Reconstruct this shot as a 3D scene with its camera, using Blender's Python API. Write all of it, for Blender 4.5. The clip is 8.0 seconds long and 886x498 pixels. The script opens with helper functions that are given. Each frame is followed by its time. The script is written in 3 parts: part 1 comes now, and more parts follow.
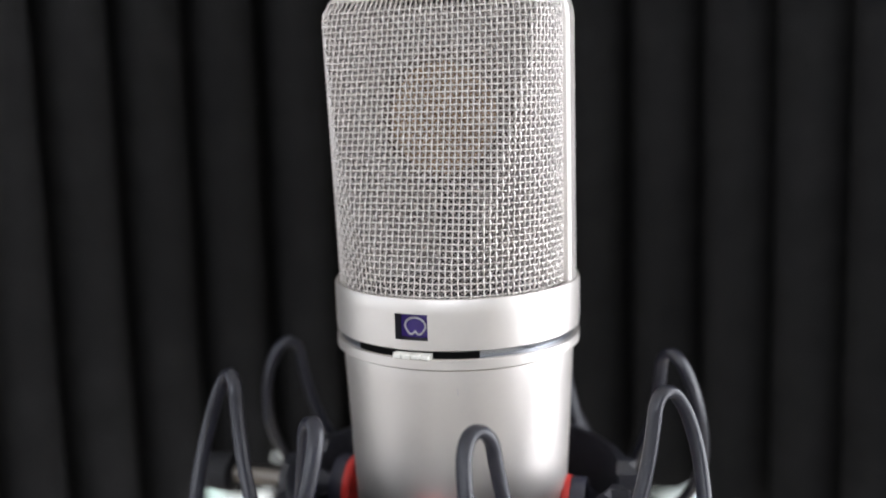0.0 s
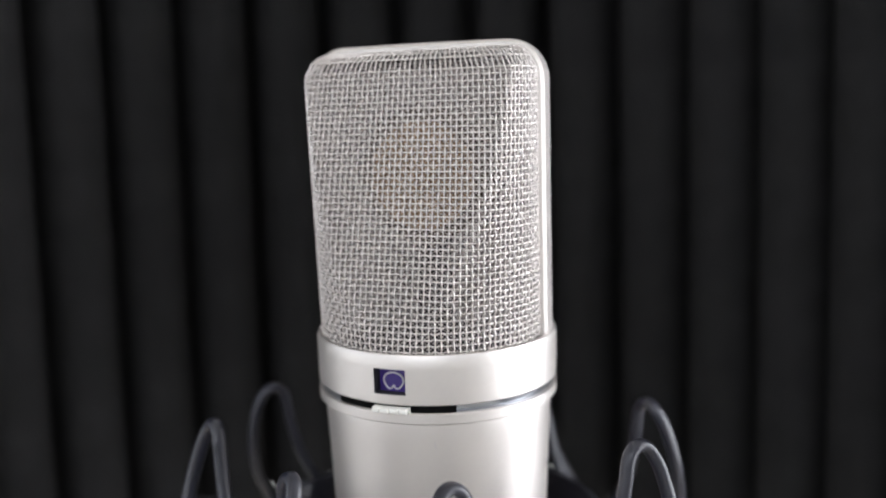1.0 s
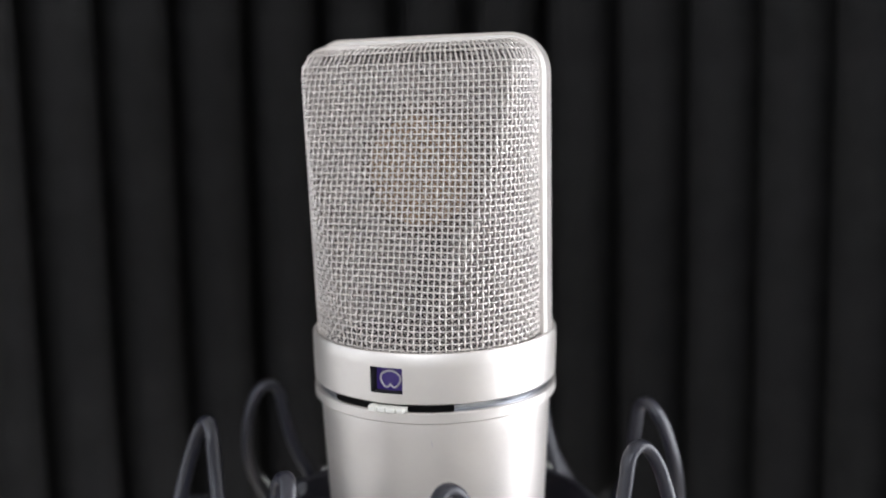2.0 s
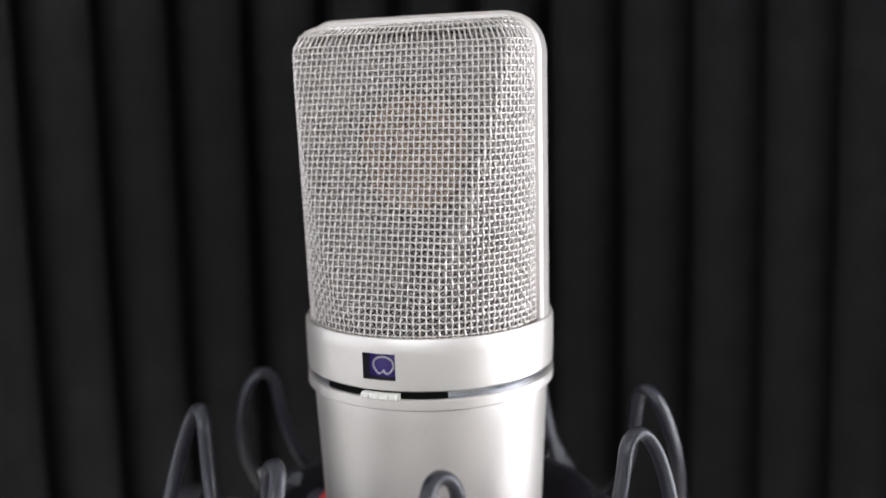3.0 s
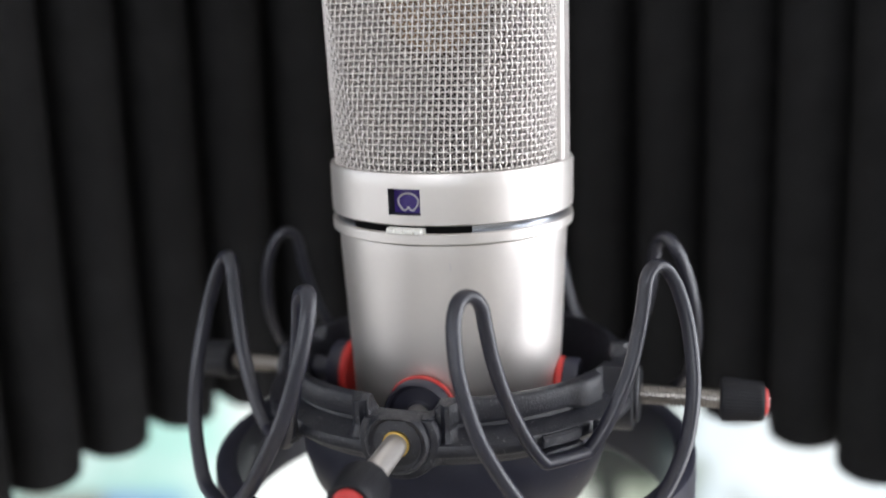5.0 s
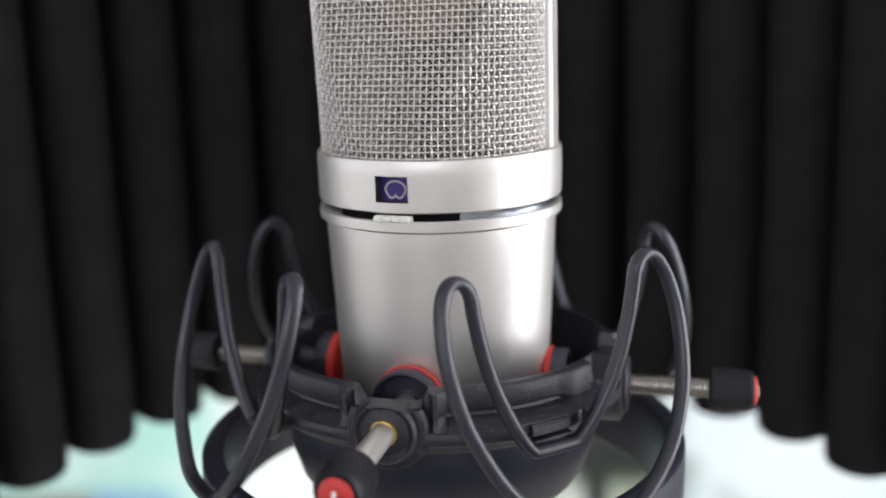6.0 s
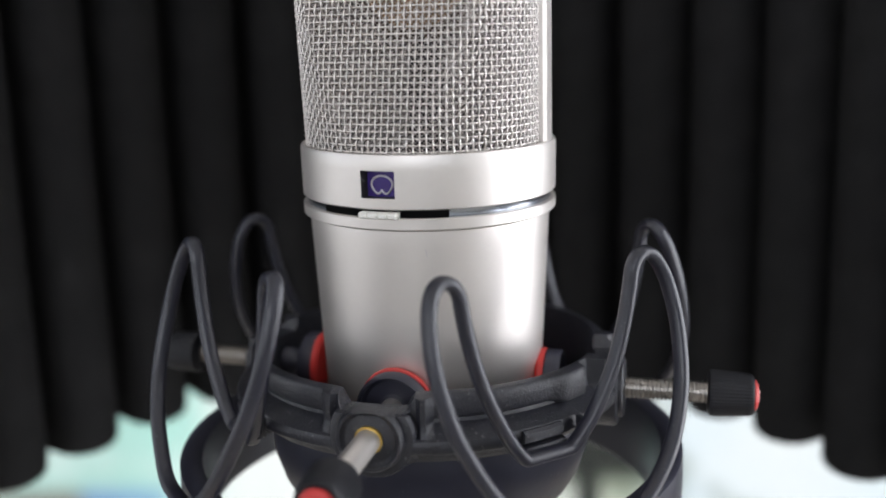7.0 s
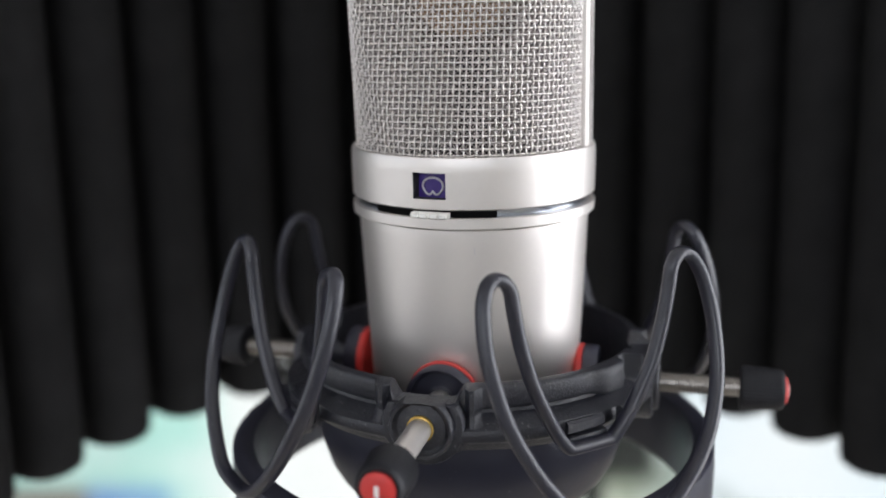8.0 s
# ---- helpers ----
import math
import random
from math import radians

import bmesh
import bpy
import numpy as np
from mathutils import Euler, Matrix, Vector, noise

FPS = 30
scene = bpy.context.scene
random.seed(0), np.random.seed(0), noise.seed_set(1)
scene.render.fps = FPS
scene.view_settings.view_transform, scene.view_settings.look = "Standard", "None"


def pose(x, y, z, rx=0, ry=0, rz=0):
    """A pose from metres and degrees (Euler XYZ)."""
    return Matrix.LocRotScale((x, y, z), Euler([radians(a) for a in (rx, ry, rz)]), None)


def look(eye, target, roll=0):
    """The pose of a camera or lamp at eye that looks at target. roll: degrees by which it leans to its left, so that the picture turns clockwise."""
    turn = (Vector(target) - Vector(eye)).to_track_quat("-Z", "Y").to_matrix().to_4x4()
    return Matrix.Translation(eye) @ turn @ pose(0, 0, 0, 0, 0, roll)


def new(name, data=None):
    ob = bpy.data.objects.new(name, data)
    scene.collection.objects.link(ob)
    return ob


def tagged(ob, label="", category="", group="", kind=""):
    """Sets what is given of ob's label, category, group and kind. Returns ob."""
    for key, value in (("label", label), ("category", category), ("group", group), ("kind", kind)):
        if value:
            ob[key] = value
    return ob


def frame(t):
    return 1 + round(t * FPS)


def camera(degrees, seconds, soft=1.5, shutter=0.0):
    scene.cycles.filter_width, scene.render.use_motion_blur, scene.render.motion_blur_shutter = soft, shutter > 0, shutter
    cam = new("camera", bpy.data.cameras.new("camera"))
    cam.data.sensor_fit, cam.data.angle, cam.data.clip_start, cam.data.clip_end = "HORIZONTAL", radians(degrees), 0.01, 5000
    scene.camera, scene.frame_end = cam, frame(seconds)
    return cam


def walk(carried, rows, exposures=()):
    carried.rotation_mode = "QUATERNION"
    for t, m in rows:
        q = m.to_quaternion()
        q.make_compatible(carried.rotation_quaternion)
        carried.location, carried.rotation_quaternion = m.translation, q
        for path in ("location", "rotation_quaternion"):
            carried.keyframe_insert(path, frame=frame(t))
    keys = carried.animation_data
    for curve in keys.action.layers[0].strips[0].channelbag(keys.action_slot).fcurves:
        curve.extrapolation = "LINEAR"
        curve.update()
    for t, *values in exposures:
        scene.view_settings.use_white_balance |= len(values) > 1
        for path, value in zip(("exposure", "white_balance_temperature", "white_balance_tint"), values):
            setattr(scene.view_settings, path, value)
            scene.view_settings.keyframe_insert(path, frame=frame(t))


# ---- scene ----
cam = camera(48.3, 8.0, soft=1.8, shutter=0.85)
cam.data.dof.use_dof = True
cam.data.dof.focus_distance = 0.199
cam.data.dof.aperture_fstop = 7.4

Z0 = 1.30          # height of the microphone's collar above the floor


def aim(x, y, z, yaw, pitch, roll):
    """A camera pose from place, heading, pitch and roll in degrees."""
    eye = Vector((x, y, z))
    ya, pi = radians(yaw), radians(pitch)
    ahead = Vector((-math.sin(ya) * math.cos(pi), math.cos(ya) * math.cos(pi), math.sin(pi)))
    return look(eye, eye + ahead, roll)


PATH = [
    (0.0, 0.0006, -0.2224, 1.3504, 0.94, -9.77, -1.55),
    (0.1, 0.0013, -0.2230, 1.3512, 1.08, -9.88, -1.59),
    (0.2, 0.0020, -0.2236, 1.3520, 1.21, -10.07, -1.63),
    (0.3, 0.0026, -0.2242, 1.3529, 1.11, -10.01, -1.66),
    (0.4, 0.0033, -0.2248, 1.3537, 1.10, -9.88, -1.70),
    (0.5, 0.0040, -0.2254, 1.3545, 0.88, -9.36, -1.74),
    (0.6, 0.0044, -0.2256, 1.3555, 0.57, -8.41, -1.69),
    (0.7, 0.0047, -0.2257, 1.3565, 0.63, -8.37, -1.64),
    (0.8, 0.0051, -0.2259, 1.3575, 0.96, -8.27, -1.60),
    (0.9, 0.0054, -0.2260, 1.3585, 0.89, -8.49, -1.55),
    (1.0, 0.0058, -0.2262, 1.3595, 0.98, -8.82, -1.50),
    (1.1, 0.0055, -0.2257, 1.3596, 0.79, -8.90, -1.39),
    (1.2, 0.0052, -0.2251, 1.3597, 0.56, -8.87, -1.28),
    (1.3, 0.0048, -0.2246, 1.3598, 0.76, -8.52, -1.18),
    (1.4, 0.0045, -0.2240, 1.3599, 0.83, -8.45, -1.07),
    (1.5, 0.0042, -0.2235, 1.3600, 0.91, -8.71, -0.96),
    (1.6, 0.0042, -0.2235, 1.3600, 0.87, -8.93, -0.96),
    (1.7, 0.0042, -0.2235, 1.3600, 0.74, -9.13, -0.96),
    (2.8, 0.0080, -0.2187, 1.3564, 0.82, -9.12, -1.30),
    (2.9, 0.0080, -0.2187, 1.3564, 1.10, -9.42, -1.30),
    (3.0, 0.0080, -0.2187, 1.3564, 1.21, -9.44, -1.30),
    (3.1, 0.0071, -0.2191, 1.3567, 1.26, -9.30, -1.25),
    (3.2, 0.0062, -0.2196, 1.3570, 1.26, -9.34, -1.19),
    (3.3, 0.0052, -0.2200, 1.3573, 1.43, -9.48, -1.14),
    (3.4, 0.0043, -0.2205, 1.3576, 1.21, -9.42, -1.08),
    (3.5, 0.0034, -0.2209, 1.3579, 1.16, -9.30, -1.03),
    (3.6, 0.0030, -0.2212, 1.3576, 1.32, -9.30, -0.98),
    (3.7, 0.0026, -0.2215, 1.3572, 1.31, -9.20, -0.94),
    (3.8, 0.0023, -0.2217, 1.3569, 1.14, -8.90, -0.89),
    (3.9, 0.0019, -0.2220, 1.3565, 0.97, -8.80, -0.85),
    (4.0, 0.0015, -0.2223, 1.3562, 0.69, -8.96, -0.80),
    (4.1, 0.0021, -0.2235, 1.3534, 0.45, -9.65, -1.03),
    (4.2, 0.0028, -0.2250, 1.3499, 0.49, -10.55, -1.32),
    (4.3, 0.0038, -0.2272, 1.3448, 0.72, -11.84, -1.74),
    (4.4, 0.0040, -0.2277, 1.3437, 0.85, -12.12, -1.83),
    (4.5, 0.0042, -0.2281, 1.3428, 1.06, -12.34, -1.90),
    (4.6, 0.0043, -0.2272, 1.3394, 1.34, -12.49, -1.83),
    (4.7, 0.0043, -0.2269, 1.3381, 1.77, -12.62, -1.80),
    (5.8, 0.0044, -0.2257, 1.3336, 1.08, -13.09, -1.71),
    (5.9, 0.0044, -0.2257, 1.3336, 0.95, -13.10, -1.71),
    (6.0, 0.0044, -0.2257, 1.3336, 1.08, -12.91, -1.71),
    (6.1, 0.0040, -0.2245, 1.3336, 1.27, -12.89, -1.66),
    (6.2, 0.0035, -0.2233, 1.3336, 1.20, -12.77, -1.60),
    (6.3, 0.0031, -0.2222, 1.3336, 1.46, -12.74, -1.55),
    (6.4, 0.0026, -0.2210, 1.3336, 1.32, -12.79, -1.49),
    (6.5, 0.0022, -0.2198, 1.3336, 1.21, -13.02, -1.44),
    (6.6, 0.0028, -0.2192, 1.3332, 0.96, -12.87, -1.44),
    (6.7, 0.0033, -0.2186, 1.3329, 0.98, -12.89, -1.45),
    (6.8, 0.0039, -0.2181, 1.3325, 0.74, -13.19, -1.45),
    (6.9, 0.0044, -0.2175, 1.3322, 0.69, -13.18, -1.46),
    (7.0, 0.0050, -0.2169, 1.3318, 0.62, -13.11, -1.46),
    (7.1, 0.0043, -0.2177, 1.3321, 0.71, -13.08, -1.43),
    (7.2, 0.0036, -0.2184, 1.3324, 0.67, -12.95, -1.40),
    (7.3, 0.0029, -0.2192, 1.3326, 0.91, -12.85, -1.37),
    (7.5, 0.0015, -0.2207, 1.3332, 0.89, -12.95, -1.31),
    (7.6, 0.0004, -0.2219, 1.3334, 1.17, -13.11, -1.26),
    (7.8, -0.0017, -0.2242, 1.3337, 1.19, -13.14, -1.17),
    (7.9, -0.0027, -0.2253, 1.3338, 1.21, -13.13, -1.12),
    (8.0, -0.0038, -0.2265, 1.3340, 0.90, -13.13, -1.07),
]
walk(cam, [(t, aim(*row)) for t, *row in PATH], [(0, 0.13), (4.2, 0.15), (6.0, -0.04), (8.0, -0.10)])

# ---- light ----
world = bpy.data.worlds.new("world")
scene.world = world
world.use_nodes = True
nt = world.node_tree
sky = nt.nodes.new("ShaderNodeTexSky")
sky.sky_type, sky.sun_disc = 'NISHITA', False
sky.sun_elevation, sky.sun_rotation = radians(40), radians(120)
nt.links.new(sky.outputs[0], nt.nodes["Background"].inputs[0])
nt.nodes["Background"].inputs[1].default_value = 0.08


def window_lamp(name, eye, target, w, h, power, colour):
    lamp = bpy.data.lights.new(name, 'AREA')
    lamp.shape, lamp.size, lamp.size_y, lamp.energy, lamp.color = 'RECTANGLE', w, h, power, colour
    ob = new(name, lamp)
    ob.matrix_world = look(eye, target)
    return ob


# daylight in the openings of three unseen windows beside and behind the camera
window_lamp("window_and_fill_light", (1.94, -0.10, 1.42), (0, -0.10, 1.42), 1.7, 1.8, 55, (0.948, 0.970, 1.04))
# high frontal fill, added to brighten the rear foam
window_lamp("window_and_fill_light", (-0.50, -1.94, 1.98), (-0.50, 0, 1.98), 1.5, 0.7, 14, (0.948, 0.970, 1.04))
window_lamp("window_and_fill_light", (-1.94, -0.5, 1.60), (0, -0.5, 1.60), 2.4, 1.6, 14, (0.948, 0.970, 1.04))

# ---- materials ----


def material(name, base, rough=0.5, metal=0.0, noise_scale=0.0, tint=0.0, bump=0.0, bump_scale=0.0, rough_var=0.0, spec=0.5):
    m = bpy.data.materials.new(name)
    m.use_nodes = True
    t = m.node_tree
    b = t.nodes["Principled BSDF"]
    b.inputs["Base Color"].default_value = (*base, 1)
    b.inputs["Roughness"].default_value = rough
    b.inputs["Metallic"].default_value = metal
    b.inputs["Specular IOR Level"].default_value = spec
    co = t.nodes.new("ShaderNodeTexCoord")
    if noise_scale:
        n = t.nodes.new("ShaderNodeTexNoise")
        n.inputs["Scale"].default_value, n.inputs["Detail"].default_value = noise_scale, 6
        t.links.new(co.outputs["Object"], n.inputs["Vector"])
        n2 = t.nodes.new("ShaderNodeTexNoise")
        n2.inputs["Scale"].default_value, n2.inputs["Detail"].default_value = noise_scale / 9, 3
        t.links.new(co.outputs["Object"], n2.inputs["Vector"])
        add = t.nodes.new("ShaderNodeMath")
        add.operation = 'ADD'
        t.links.new(n.outputs[0], add.inputs[0])
        t.links.new(n2.outputs[0], add.inputs[1])
        r = t.nodes.new("ShaderNodeMapRange")
        r.inputs[1].default_value, r.inputs[2].default_value = 0.6, 1.4
        r.inputs[3].default_value, r.inputs[4].default_value = 1 - tint, 1 + tint
        t.links.new(add.outputs[0], r.inputs[0])
        mul = t.nodes.new("ShaderNodeMix")
        mul.data_type, mul.blend_type = 'RGBA', 'MULTIPLY'
        mul.inputs[0].default_value = 1
        mul.inputs[6].default_value = (*base, 1)
        t.links.new(r.outputs[0], mul.inputs[7])
        t.links.new(mul.outputs[2], b.inputs["Base Color"])
        if rough_var:
            rr = t.nodes.new("ShaderNodeMapRange")
            rr.inputs[1].default_value, rr.inputs[2].default_value = 0.6, 1.4
            rr.inputs[3].default_value, rr.inputs[4].default_value = rough - rough_var, rough + rough_var
            t.links.new(add.outputs[0], rr.inputs[0])
            t.links.new(rr.outputs[0], b.inputs["Roughness"])
    if bump:
        n3 = t.nodes.new("ShaderNodeTexNoise")
        n3.inputs["Scale"].default_value, n3.inputs["Detail"].default_value = bump_scale, 5
        t.links.new(co.outputs["Object"], n3.inputs["Vector"])
        bp = t.nodes.new("ShaderNodeBump")
        bp.inputs["Strength"].default_value, bp.inputs["Distance"].default_value = bump, 0.0003
        t.links.new(n3.outputs[0], bp.inputs["Height"])
        t.links.new(bp.outputs[0], b.inputs["Normal"])
    return m


def speckled(m, amount=0.35, scale=900, limit=0.73):
    """Scatters fine pale specks over a material, as dust and as painted glints."""
    t = m.node_tree
    b = t.nodes["Principled BSDF"]
    co = t.nodes.new("ShaderNodeTexCoord")
    n = t.nodes.new("ShaderNodeTexNoise")
    n.inputs["Scale"].default_value, n.inputs["Detail"].default_value = scale, 1
    t.links.new(co.outputs["Object"], n.inputs["Vector"])
    r = t.nodes.new("ShaderNodeMapRange")
    r.inputs[1].default_value, r.inputs[2].default_value, r.inputs[4].default_value = limit, limit + 0.06, amount
    t.links.new(n.outputs[0], r.inputs[0])
    mix = t.nodes.new("ShaderNodeMix")
    mix.data_type = 'RGBA'
    t.links.new(r.outputs[0], mix.inputs[0])
    t.links.new(b.inputs["Base Color"].links[0].from_socket, mix.inputs[6])
    mix.inputs[7].default_value = (0.45, 0.44, 0.43, 1)
    t.links.new(mix.outputs[2], b.inputs["Base Color"])


NICKEL = material("satin_nickel", (0.715, 0.677, 0.645), 0.48, 1.0, 900, 0.02, 0.05, 4000, 0.03)
WIRE = material("nickel_wire", (0.735, 0.690, 0.660), 0.38, 1.0, 600, 0.10, 0, 0, 0.05)
FINE_WIRE = material("fine_wire", (0.60, 0.545, 0.52), 0.45, 1.0, 500, 0.1)
POLISHED = material("polished_groove", (0.40, 0.43, 0.48), 0.22, 1.0, 500, 0.05)
SLOT = material("slot_black", (0.004, 0.004, 0.004), 0.9, 0.0, 400, 0.2, 0, 0, 0, 0.05)
ENAMEL = material("violet_enamel", (0.045, 0.022, 0.17), 0.35, 0.0, 800, 0.15)
SILVER = material("silver_print", (0.55, 0.52, 0.56), 0.4, 0.4)
SWITCH = material("cream_switch", (0.80, 0.79, 0.74), 0.35, 0.0, 700, 0.05)
GOLD = material("gold_membrane", (0.50, 0.31, 0.165), 0.45, 0.3, 300, 0.1)
CAPSULE = material("capsule_ring", (0.15, 0.115, 0.085), 0.5, 0.3, 300, 0.2)
# dark inner parts; on the collar's recess walls it stands for shade
DARK_AND_SHADE = material("dark_interior_and_shade", (0.03, 0.03, 0.03), 0.6)
RUBBER = material("black_nylon", (0.0118, 0.0120, 0.0205), 0.33, 0.0, 900, 0.12, 0.12, 4000, 0.02, 0.62)
RING = material("black_moulded_plastic", (0.0125, 0.0128, 0.0185), 0.37, 0.0, 350, 0.3, 0.7, 2200, 0.08, 0.58)
SKIRT = material("smooth_black_plastic", (0.022, 0.0222, 0.035), 0.42, 0.0, 200, 0.2, 0.1, 900, 0.05, 0.5)
RED = material("red_rubber", (0.50, 0.028, 0.024), 0.5, 0.0, 500, 0.12, 0.2, 1500)
STEEL = material("steel_screw", (0.35, 0.325, 0.30), 0.34, 1.0, 700, 0.1)
BRASS = material("brass_bush", (0.62, 0.42, 0.12), 0.28, 1.0, 700, 0.1)
KNOB = material("ribbed_knob", (0.0085, 0.0086, 0.0115), 0.48, 0.0, 400, 0.2, 0.2, 2000, 0, 0.3)
FOAM = material("black_foam", (0.0182, 0.0179, 0.0182), 1.0, 0.0, 700, 0.3, 0.9, 1500, 0, 0.05)
SHELL = material("shield_shell", (0.03, 0.03, 0.03), 0.5, 0.0, 60, 0.2)
PLASTER = material("wall_paint", (0.68, 0.675, 0.67), 0.85, 0.0, 30, 0.05, 0.3, 120)
CEILING = material("ceiling_paint", (0.75, 0.74, 0.72), 0.9, 0.0, 30, 0.03, 0.3, 120)
FLOOR = material("floor_boards", (0.54, 0.49, 0.43), 0.45, 0.0, 40, 0.3, 0.2, 200)
FRAME = material("white_frame", (0.75, 0.75, 0.74), 0.4, 0.0, 40, 0.03)
STAND = material("stand_black", (0.02, 0.02, 0.02), 0.4, 0.0, 100, 0.2)

# the ring's denser specks are dust plus speckle highlights put into the colour
speckled(RING, 0.22, 1500, 0.68)
speckled(RUBBER, 0.07, 1700, 0.69)
speckled(SKIRT, 0.2, 900, 0.76)
speckled(KNOB, 0.25, 900, 0.76)

# ---- mesh helpers ----


def part(name, bm, mat, parent=None, label="", smooth=True):
    """Links a bmesh as one mesh object under a thing or a part."""
    me = bpy.data.meshes.new(name)
    bmesh.ops.recalc_face_normals(bm, faces=bm.faces)
    bm.to_mesh(me)
    bm.free()
    me.materials.append(mat)
    if smooth:
        me.polygons.foreach_set("use_smooth", [True] * len(me.polygons))
        me.set_sharp_from_angle(angle=radians(38))
    ob = new(name, me)
    ob.parent = parent
    if label:
        tagged(ob, label)
    return ob


def thing(name, place, label, category, group="", kind=""):
    ob = new(name)
    ob.location = place
    ob.empty_display_size = 0.02
    return tagged(ob, label, category, group, kind)


def grid_faces(bm, rings, close_u=True, close_v=False):
    """Quads between rows of vertices."""
    n = len(rings[0])
    rows = list(zip(rings, rings[1:])) + ([(rings[-1], rings[0])] if close_v else [])
    for a, b in rows:
        for i in range(n if close_u else n - 1):
            j = (i + 1) % n
            bm.faces.new((a[i], a[j], b[j], b[i]))


def lathe(profile, n=96, closed=False, m=None, a0=0.0, a1=None):
    """A turned form round z from (radius, height) pairs in millimetres."""
    bm = bmesh.new()
    whole = a1 is None
    turns = [2 * math.pi * i / n for i in range(n)] if whole else [a0 + (a1 - a0) * i / n for i in range(n + 1)]
    rings = [[bm.verts.new((r * math.cos(t) / 1000, r * math.sin(t) / 1000, z / 1000)) for t in turns] for r, z in profile]
    grid_faces(bm, rings, whole, closed)
    if not whole and closed:
        bm.faces.new([r[0] for r in rings])
        bm.faces.new([r[-1] for r in reversed(rings)])
    if m is not None:
        bm.transform(m)
    return bm


def solid(profile, n=48, m=None):
    """A turned solid with flat ends."""
    bm = bmesh.new()
    rings = [[bm.verts.new((r * math.cos(2 * math.pi * i / n) / 1000, r * math.sin(2 * math.pi * i / n) / 1000, z / 1000)) for i in range(n)] for r, z in profile]
    grid_faces(bm, rings)
    bm.faces.new(rings[0][::-1])
    bm.faces.new(rings[-1])
    if m is not None:
        bm.transform(m)
    return bm


def box(lo, hi, bevel=0.0, m=None):
    bm = bmesh.new()
    bmesh.ops.create_cube(bm, size=1)
    for v in bm.verts:
        v.co = Vector([lo[i] + (v.co[i] + 0.5) * (hi[i] - lo[i]) for i in range(3)])
    if bevel:
        bmesh.ops.bevel(bm, geom=list(bm.edges), offset=bevel, segments=2, affect='EDGES', profile=0.5)
    if m is not None:
        bm.transform(m)
    return bm


def tube_into(verts, faces, pts, radius, sides=5, closed=False, ref=None, flat=1.0, across=None):
    """Adds a tube along pts (metres) to plain vertex and face lists; ref: a direction held by the section; flat below 1 squares it; across: half its size along ref."""
    n = len(pts)
    start = len(verts)
    for i, p in enumerate(pts):
        before = pts[i - 1] if (i or closed) else p
        after = pts[(i + 1) % n] if (i + 1 < n or closed) else p
        d = (after - before).normalized()
        up = ref or (Vector((0, 0, 1)) if abs(d.z) < 0.8 else Vector((p.x, p.y, 0.0001)).normalized())
        s = d.cross(up).normalized()
        u = s.cross(d)
        for k in range(sides):
            a = 2 * math.pi * (k + 0.5) / sides
            c, w = math.cos(a), math.sin(a)
            verts.append(p + s * (radius * math.copysign(abs(c) ** flat, c)) + u * ((across or radius) * math.copysign(abs(w) ** flat, w)))
    for i in range(n if closed else n - 1):
        a, b = start + i * sides, start + ((i + 1) % n) * sides
        for k in range(sides):
            j = (k + 1) % sides
            faces.append((a + k, a + j, b + j, b + k))
    if not closed:
        faces.append(tuple(range(start, start + sides))[::-1])
        faces.append(tuple(range(start + (n - 1) * sides, start + n * sides)))


def from_lists(name, verts, faces, mat, parent, label=""):
    me = bpy.data.meshes.new(name)
    me.from_pydata([tuple(v) for v in verts], [], faces)
    me.materials.append(mat)
    me.polygons.foreach_set("use_smooth", [True] * len(me.polygons))
    ob = new(name, me)
    ob.parent = parent
    if label:
        tagged(ob, label)
    return ob


def smooth_line(pts, steps=8, closed=False):
    """Catmull-Rom through points."""
    out, n = [], len(pts)
    for i in range(n if closed else n - 1):
        p = [Vector(pts[(i + k) % n] if closed else pts[min(max(i + k, 0), n - 1)]) for k in (-1, 0, 1, 2)]
        for s in range(steps):
            t = s / steps
            out.append(0.5 * (2 * p[1] + (p[2] - p[0]) * t + (2 * p[0] - 5 * p[1] + 4 * p[2] - p[3]) * t * t + (3 * p[1] - p[0] - 3 * p[2] + p[3]) * t ** 3))
    if not closed:
        out.append(Vector(pts[-1]))
    return out


# ---- room ----
def wall(name, axis, at, thick, lo, hi, top, hole, label):
    """An upright wall with one opening (lo, hi, sill, head) or none, as one mesh."""
    bm = bmesh.new()
    if hole:
        a, b, c, d = hole
        pieces = [(lo, a, 0, top), (b, hi, 0, top), (a, b, d, top)] + ([(a, b, 0, c)] if c > 0 else [])
    else:
        pieces = [(lo, hi, 0, top)]
    for p, q, z0, z1 in pieces:
        if axis == 'y':
            b2 = box((p, at, z0), (q, at + thick, z1))
        else:
            b2 = box((at, p, z0), (at + thick, q, z1))
        me = bpy.data.meshes.new("piece")
        b2.to_mesh(me)
        b2.free()
        bm.from_mesh(me)
        bpy.data.meshes.remove(me)
    return tagged(part(name, bm, PLASTER, None, label, smooth=False), category="wall", kind="structure")


